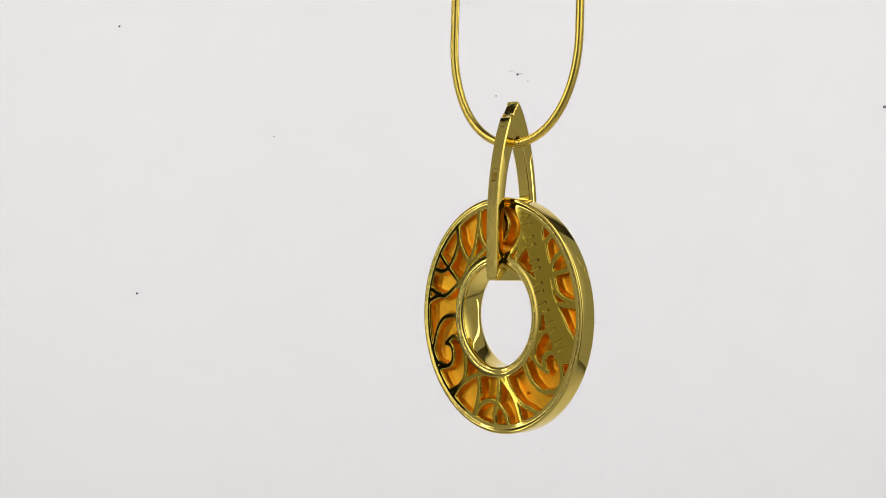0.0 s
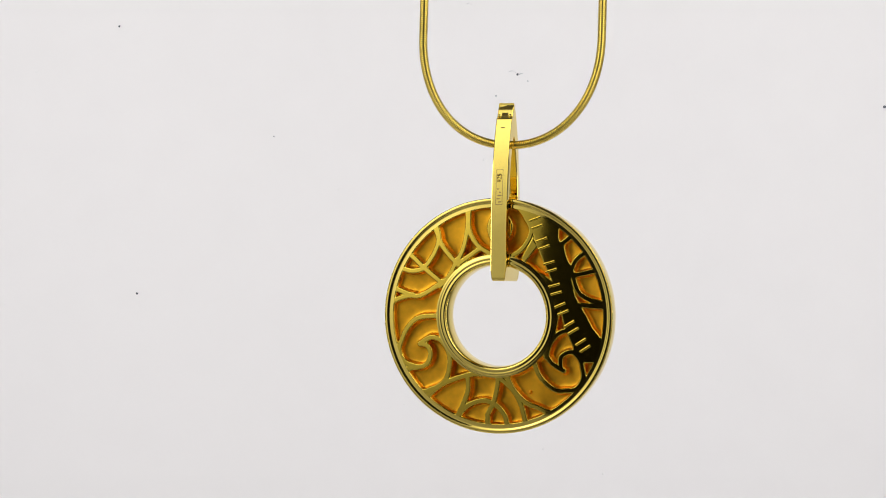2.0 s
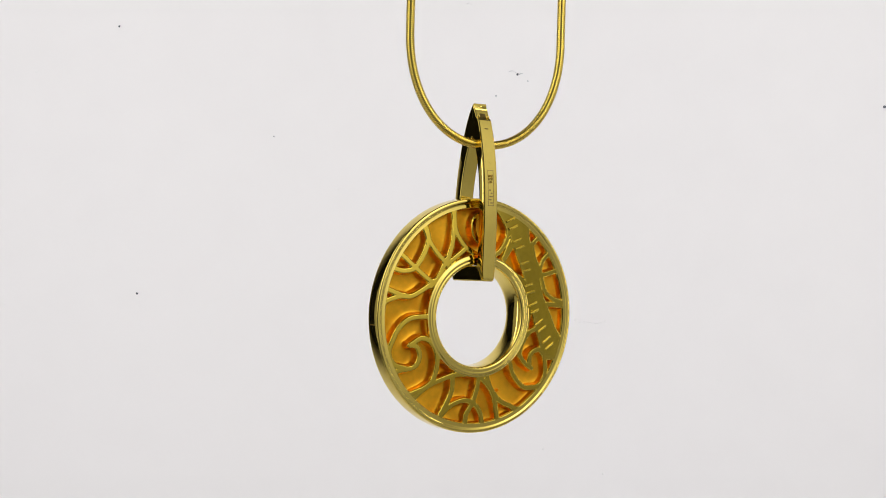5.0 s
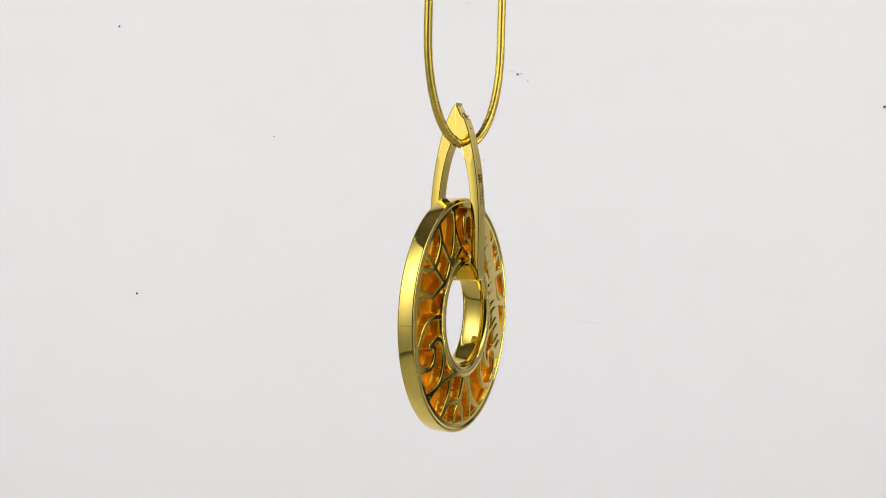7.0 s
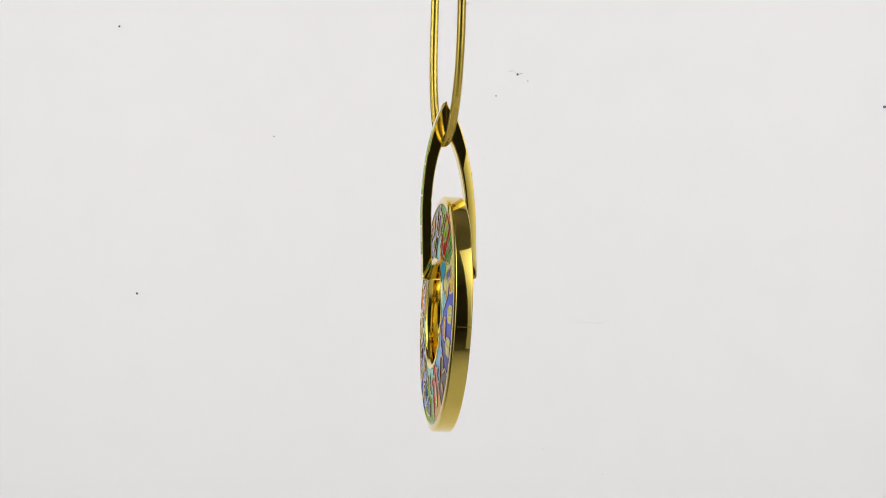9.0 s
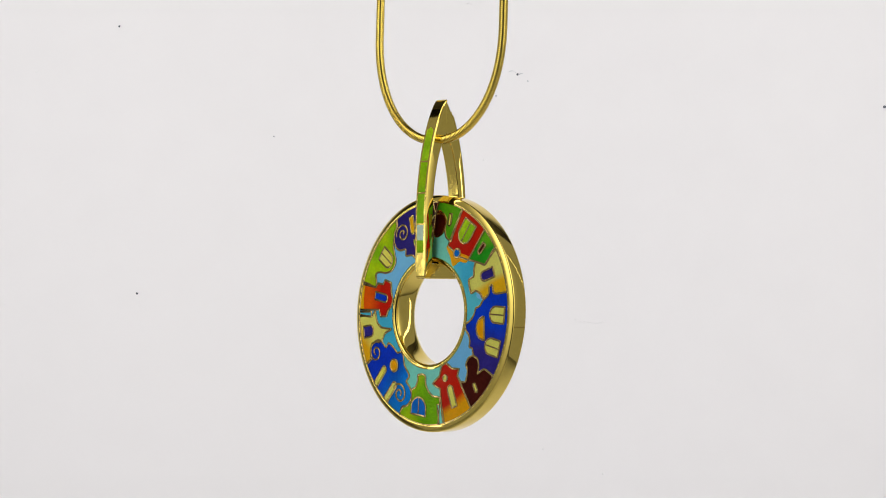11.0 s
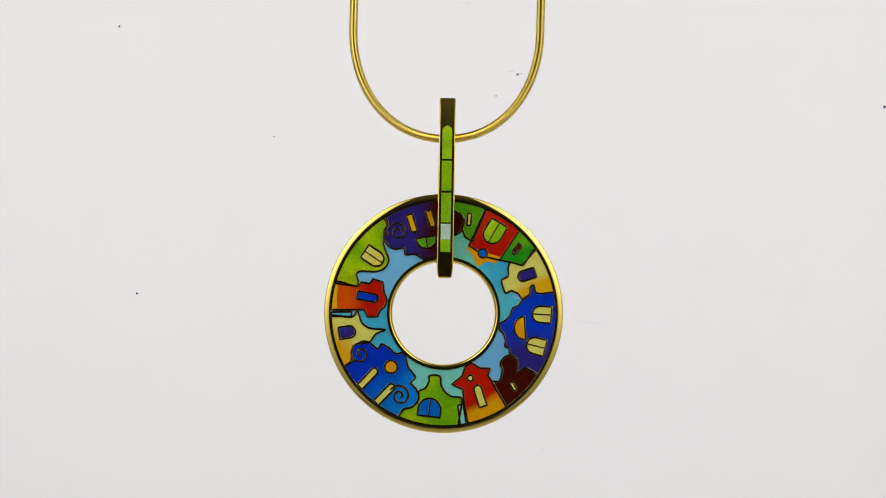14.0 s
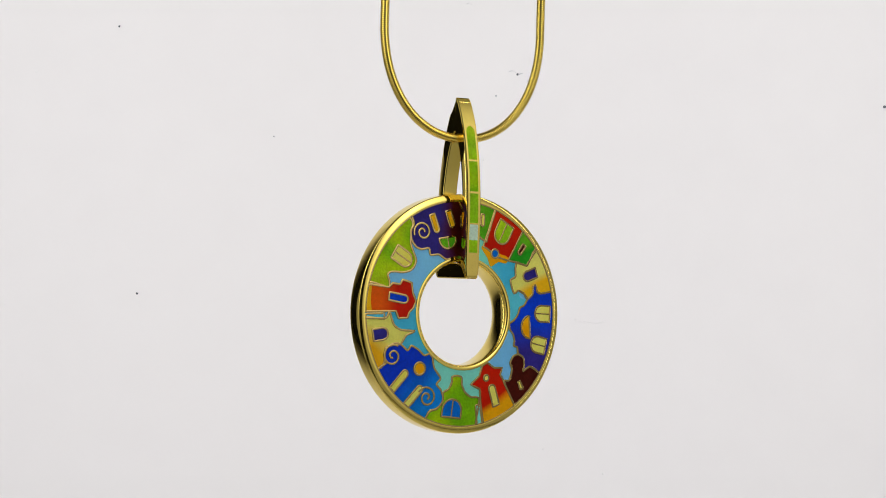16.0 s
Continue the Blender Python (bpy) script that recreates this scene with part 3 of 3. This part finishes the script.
def bail_inner(z):
    return 3.05 * max(0.0, 1 - (max(0.0, z - 14.0) / 16.6) ** 2.4) ** 0.8


def bail_rear(z):
    """The rear leg steps in under its catch."""
    return max(0.0, bail_outer(z) - (0.4 if z > 33.6 else 0.0))


def foot_round(z):
    return 0.45 * (1 - math.sqrt(max(0.0, 1 - ((6.35 - z) / 0.45) ** 2))) if z < 6.35 else 0.0


def bail():
    zs = [5.9, 5.93, 6.02, 6.16, 6.35, 6.6] + [6.6 + (36.4 - 6.6) * (1 - (1 - k / 40) ** 1.7) for k in range(1, 41)]
    outer = [(foot_round(z) - bail_outer(z), z) for z in zs] + [(bail_rear(z) - foot_round(z), z) for z in reversed(zs[:-1])]
    lift = [8.5 + (z - 5.9) * (30.6 - 8.5) / 30.5 for z in zs]
    inner = [(-bail_inner(z), z) for z in lift] + [(bail_inner(z), z) for z in reversed(lift[:-1])]
    bm = bmesh.new()
    n = len(outer)
    rings = []
    # rounded edges: the outline draws in towards both sides
    for x, soft in ((-1.38, 0.22), (-1.33, 0.08), (-1.20, 0.0), (1.20, 0.0), (1.33, 0.08), (1.38, 0.22)):
        out = [(math.copysign(max(0.0, abs(y) - soft), y), min(max(z, 5.9 + soft), 36.4 - 1.4 * soft)) for y, z in outer]
        inn = [(math.copysign(abs(y) + 0.6 * soft if abs(y) > 0.01 else 0.0, y), z - (0.6 * soft if z < 8.6 else -0.6 * soft)) for y, z in inner]
        rings.append([bm.verts.new((x * (1 - 0.22 * max(0.0, (7.3 - z) / 1.4)) * MM, y * MM, z * MM)) for y, z in out] + [bm.verts.new((x * MM, y * MM, z * MM)) for y, z in inn])
    for p, q in zip(rings, rings[1:]):
        for i in range(n):
            j = (i + 1) % n
            bm.faces.new((p[i], p[j], q[j], q[i]))
            bm.faces.new((p[n + i], p[n + j], q[n + j], q[n + i]))
    for p in (rings[0], rings[-1]):
        for i in range(n):
            j = (i + 1) % n
            bm.faces.new((p[i], p[j], p[n + j], p[n + i]))
    return part("bail", bm, GOLD, pendant, "tall pointed polished gold bail with green enamel inlay", crease=20)


loop = bail()


def inlay(name, colour, z0, z1, top_round=False):
    """An enamel strip let into the outer face of the bail's front leg, with a gold frame line at its ends."""
    bm = bmesh.new()
    rows = []
    for k in range(15):
        z = z0 + (z1 - z0) * k / 14
        w = 0.82 * (math.sqrt(max(0.02, 1 - ((z - (z1 - 1.0)) / 1.0) ** 2)) if top_round and z > z1 - 1.0 else 1.0)
        y = -bail_outer(z)
        rows.append([bm.verts.new((x * MM, (y + dy) * MM, z * MM)) for x, dy in ((-w - 0.05, 0.1), (-w, -0.03), (w, -0.03), (w + 0.05, 0.1))])
    for p, q in zip(rows, rows[1:]):
        for j in range(3):
            bm.faces.new((p[j], p[j + 1], q[j + 1], q[j]))
    part(name, bm, ENAMEL[colour], loop, smooth=False)


inlay("lime_inlay", "lime", 25.9, 31.6, True)
inlay("green_inlay", "green", 20.55, 25.6)
inlay("lime_inlay", "lime", 15.25, 20.2)
inlay("pearl_inlay", "pearl", 12.4, 15.0)
inlay("lime_inlay", "lime", 10.3, 12.4)


def rear_leg_bar(name, x0, x1, z0, z1, mat):
    bm = bmesh.new()
    rows = []
    for k in range(4):
        z = z0 + (z1 - z0) * k / 3
        y = bail_rear(z)
        rows.append([bm.verts.new((x * MM, (y + dy) * MM, z * MM)) for x, dy in ((x0, -0.1), (x0, 0.02), (x1, 0.02), (x1, -0.1))])
    for p, q in zip(rows, rows[1:]):
        for j in range(3):
            bm.faces.new((p[j], p[j + 1], q[j + 1], q[j]))
    part(name, bm, mat, loop, smooth=False)


# nothing is cut in: dark strips on the leg paint the recesses' shade
SLOT_SHADE = material("slot_shade", (0.12, 0.08, 0.02), 0.4, 1.0)
rear_leg_bar("hinge_slot", -0.35, 0.35, 31.95, 32.1, SLOT_SHADE)
rear_leg_bar("catch_joint", -1.2, 1.2, 33.5, 33.62, SLOT_SHADE)
rear_leg_bar("catch_gap", -0.55, 0.55, 33.7, 34.7, SLOT_SHADE)
for x in (-0.95, 0.95):
    bm = bmesh.new()
    bmesh.ops.create_icosphere(bm, subdivisions=2, radius=0.34 * MM)
    for v in bm.verts:
        v.co += Vector((x * MM, (bail_rear(34.1) + 0.02) * MM, 34.1 * MM))
    part("catch_ear", bm, GOLD, loop)
for x0, x1, z0, z1 in ((-0.6, -0.52, 18.8, 24.9), (0.52, 0.6, 18.8, 24.9), (-0.6, 0.6, 24.82, 24.9), (-0.6, 0.6, 18.8, 18.9)):
    rear_leg_bar("stamp_frame", x0, x1, z0, z1, WIRE)
for k, (a, b) in enumerate(((-0.4, 0.1), (-0.1, 0.4), (-0.4, 0.3), (-0.3, 0.0), (0.0, 0.42))):
    rear_leg_bar("stamp_mark", a, b, 19.2 + 0.55 * k, 19.4 + 0.55 * k, WIRE)

font = bpy.data.curves.new("hallmark", "FONT")
font.body, font.size, font.extrude, font.align_x, font.align_y = "925", 1.05 * MM, 0.06 * MM, "CENTER", "CENTER"
mark = new("hallmark", font)
font.materials.append(ENGRAVED)
mark.parent = loop
mark.matrix_basis = Matrix.Translation((0, (bail_outer(23.4) + 0.10) * MM, 23.4 * MM)) @ Matrix(((0, -1, 0, 0), (0, 0, 1, 0), (-1, 0, 0, 0), (0, 0, 0, 1))).to_3x3().to_4x4() @ pose(0, 0, 0, 0, 0, 180)


# ---- chain
def chain():
    """A snake chain: a tube of overlapping V-shaped plates on a U-shaped path."""
    w, h, square = 15.8, 18.6, 2 / 2.12
    step = 0.06
    arc = []
    for k in range(2001):
        c, d = math.cos(math.pi * k / 2000), math.sin(math.pi * k / 2000)
        arc.append((-w * math.copysign(abs(c) ** square, c), -h * abs(d) ** square))
    up = 42.0
    line = [(-w, up * (1 - k / 200)) for k in range(200)] + arc + [(w, up * (k + 1) / 200) for k in range(200)]
    pts, last = [line[0]], line[0]
    for p in line[1:]:
        d = math.hypot(p[0] - last[0], p[1] - last[1])
        while d >= step:
            f = step / d
            last = (last[0] + (p[0] - last[0]) * f, last[1] + (p[1] - last[1]) * f)
            pts.append(last)
            d = math.hypot(p[0] - last[0], p[1] - last[1])
    around, pitch, rad = 20, 0.33, 0.77
    verts, faces = [], []
    for i, (x, z) in enumerate(pts):
        a, b = pts[max(0, i - 1)], pts[min(len(pts) - 1, i + 1)]
        t = math.hypot(b[0] - a[0], b[1] - a[1])
        nx, nz = -(b[1] - a[1]) / t, (b[0] - a[0]) / t
        for k in range(around):
            phi = 2 * math.pi * k / around
            zig = abs(math.sin(phi))
            u = (i * step / pitch + 0.95 * zig) % 1.0
            r = rad * (1.0 - 0.17 * (1 - u) ** 1.5 - 0.05 * (abs(math.cos(phi)) > 0.97))
            cx, cy = r * math.cos(phi), r * math.sin(phi)
            verts.append(((x + nx * cx) * MM, cy * MM, (z + nz * cx) * MM))
    for i in range(len(pts) - 1):
        for k in range(around):
            j = (k + 1) % around
            faces.append((i * around + k, i * around + j, (i + 1) * around + j, (i + 1) * around + k))
    me = bpy.data.meshes.new("snake_link_band")
    me.from_pydata(verts, [], faces)
    me.materials.append(CHAIN_GOLD)
    for p in me.polygons:
        p.use_smooth = True
    thing = tagged(new("chain"), "yellow gold snake chain hanging in a loop", "chain")
    links = new("snake_link_band", me)
    links.parent = thing
    # the plain length above, up to the ceiling
    for side in (-1, 1):
        bm = bmesh.new()
        bmesh.ops.create_cone(bm, cap_ends=True, segments=16, radius1=0.64 * MM, radius2=0.64 * MM, depth=1.0)
        reach = CEIL - EYE_Z - (24.0 + 18.6 + up - 0.5) * MM
        for v in bm.verts:
            v.co = (v.co.x + side * w * MM, v.co.y, up * MM - 0.0005 + (v.co.z + 0.5) * reach)
        part("chain_leg", bm, CHAIN_GOLD, thing)
    return thing


necklace = chain()


# ---- dust on the paper
def on_paper(px, py):
    return ((px - 784) / 5.073 * MM, 0.4185, EYE_Z + (500 - py) / 5.073 * MM)


def speck(px, py, r, mat=None):
    bm = bmesh.new()
    bmesh.ops.create_icosphere(bm, subdivisions=1, radius=r * MM)
    for v in bm.verts:
        v.co *= random.uniform(0.6, 1.25)
        v.co.y *= 0.5
    ob = part("dust_speck", bm, mat or DUST)
    ob.location = on_paper(px, py)
    ob.location.y += 0.5 * r * MM
    tagged(ob, "tiny dark dust speck stuck on white paper" if mat is None else "faint pale dust speck stuck on white paper", "dust", group="dust on the backdrop")


def hair(px, py, pts, mat=None):
    bm = bmesh.new()
    rows = []
    path = rounded(pts, False, 2)
    for x, z in path:
        rows.append([bm.verts.new((x * MM + dx * MM, dy * MM, z * MM + dz * MM)) for dx, dy, dz in ((0, -0.1, 0), (0.07, 0.05, -0.08), (-0.07, 0.05, 0.08))])
    for p, q in zip(rows, rows[1:]):
        for j in range(3):
            bm.faces.new((p[j], p[(j + 1) % 3], q[(j + 1) % 3], q[j]))
    bm.faces.new(rows[0]), bm.faces.new(rows[-1])
    ob = part("dust_fibre", bm, mat or FIBRE)
    ob.location = on_paper(px, py)
    tagged(ob, "short curled grey fibre stuck on white paper", "dust", group="dust on the backdrop")


for px, py, r in ((211, 47, 0.42), (243, 520, 0.45), (485, 242, 0.26), (916, 132, 0.5), (1565, 190, 0.6)):
    speck(px, py, r)
for px, py, r in ((878, 170, 0.42), (934, 144, 0.32)):
    speck(px, py, r, FIBRE)
for px, py, r in ((856, 283, 0.4), (1433, 285, 0.4), (599, 336, 0.35), (961, 794, 0.4), (1066, 838, 0.45), (65, 128, 0.4), (716, 715, 0.35),
                  (1268, 673, 0.4), (1402, 586, 0.3), (10, 540, 0.35), (175, 405, 0.3), (1018, 566, 0.35)):
    speck(px, py, r, FAINT)
hair(900, 127, ((0, 0), (1.5, 0.3), (2.6, -0.6), (3.6, -1.2), (4.6, -0.5), (5.2, -0.9)))
hair(826, 8, ((0, 0), (0.8, 0.6), (1.8, -0.2)))
hair(1022, 568, ((0, 0), (1.0, -0.5), (3.0, -0.2), (5.5, -1.0), (8.0, -0.6), (9.6, -0.1)), FAINT)


# ---- what turns
TURN = ((0, -229.4), (0.5, -221.1), (1, -212.3), (1.5, -204.2), (2, -196.3), (2.5, -188.0), (3, -179.6), (3.5, -171.0), (4, -162.4), (4.5, -154.1),
        (5, -146.0), (5.5, -138.0), (6, -130.0), (6.5, -122.0), (7, -113.8), (7.5, -105.9), (8, -97.9), (8.5, -89.8), (9, -81.6), (9.5, -73.3), (10, -65.0),
        (10.5, -56.6), (11, -48.3), (11.5, -40.1), (12, -31.9), (12.5, -23.7), (13, -15.6), (13.5, -7.6), (14, 0.6), (14.5, 8.7), (15, 16.7), (15.5, 24.8), (16, 33.4))
# the turning axis drifts sideways; the ring hangs off it
AXIS_X = ((0, 6.70), (0.5, 6.76), (1, 6.62), (1.5, 6.47), (2, 6.26), (2.5, 5.92), (3, 5.57), (3.5, 5.30), (4, 5.08), (5, 4.58), (6, 4.10), (6.5, 3.93), (7, 3.82), (7.5, 3.78),
          (8, 3.84), (8.5, 3.95), (9, 3.96), (10, 3.70), (11, 3.28), (11.5, 3.10), (12, 3.06), (12.5, 2.91), (13, 2.77), (13.5, 2.62), (14, 2.58), (14.5, 2.52), (15, 2.54), (15.5, 2.64), (16, 2.63))
OFF_U, OFF_V = -2.53, -3.23
CHAIN_X = ((0, 12.3), (0.5, 12.4), (1, 12.25), (1.5, 12.05), (2, 11.75), (2.5, 11.35), (3, 10.7), (3.5, 10.1), (4, 9.25), (6.5, 4.85), (7, 3.9), (7.5, 3.1),
           (8, 2.25), (8.5, 1.4), (9, 0.7), (10, -0.25), (11.5, -0.72), (12.5, -0.65), (13, -0.25), (13.5, 0.2), (14, 0.65), (14.5, 1.3), (15, 2.0), (15.5, 2.75), (16, 3.55))
LEAN, TILT = 1.2, -1.6
BAIL_X = ((0, 11.9), (0.5, 11.75), (1, 11.6), (1.5, 11.25), (2, 10.9), (2.5, 10.25), (3, 9.5), (3.5, 8.85), (4, 8.05), (6.5, 3.6), (7, 2.8), (7.5, 2.1), (8, 1.7),
          (8.5, 1.2), (9, 0.5), (11.5, -0.35), (12.5, -0.6), (13, -0.2), (13.5, 0.25), (14, 0.8), (14.5, 1.3), (15, 2.0), (15.5, 2.65), (16, 3.3))


def eased(table, t):
    for (t0, a0), (t1, a1) in zip(table, table[1:]):
        if t0 <= t <= t1:
            f = (t - t0) / (t1 - t0)
            f = f * f * (3 - 2 * f) * 0.4 + f * 0.6
            return a0 + (a1 - a0) * f


def motions():
    rows, links, swings = [], [], []
    slide = ((0, 0.85), (2, 0.9), (3, 0.35), (4, 0.0), (7, 0.1), (8.5, 0.3), (10, 0.1), (16, 0.0))
    foot = Vector((0, 0, 7.2 * MM))
    for t, a in TURN:
        c, s = math.cos(radians(a)), math.sin(radians(a))
        x, y, z = eased(AXIS_X, t) + OFF_U * c - OFF_V * s, OFF_U * s + OFF_V * c, -5.47 + 0.236 * c
        m = pose(x * MM, y * MM, EYE_Z + z * MM) @ pose(0, 0, 0, 0, LEAN, 0) @ pose(0, 0, 0, 0, 0, a) @ pose(0, 0, 0, TILT, 0, 0)
        rows.append((t, m))
        # the bail hangs on the chain and holds the ring
        low = Vector((eased(BAIL_X, t) * MM, (m @ foot).y, EYE_Z + 30.6 * MM))
        links.append((t, pose(eased(CHAIN_X, t) * MM, low.y, EYE_Z + (23.85 + 0.4 * c + 18.6) * MM) @ pose(0, 0, 0, 0, LEAN + 0.4, 0) @ pose(0, 0, 0, 0, 0, a)))
        aside = m.to_3x3().inverted() @ Vector((eased(slide, t) * MM, 0, 0))
        swing = Vector((0, 0, 1)).rotation_difference(m.inverted() @ low - foot - aside)
        swings.append((t, Matrix.Translation(foot + aside) @ swing.to_matrix().to_4x4() @ Matrix.Translation(-foot)))
    walk(pendant, rows)
    walk(necklace, links)
    walk(loop, swings)


motions()
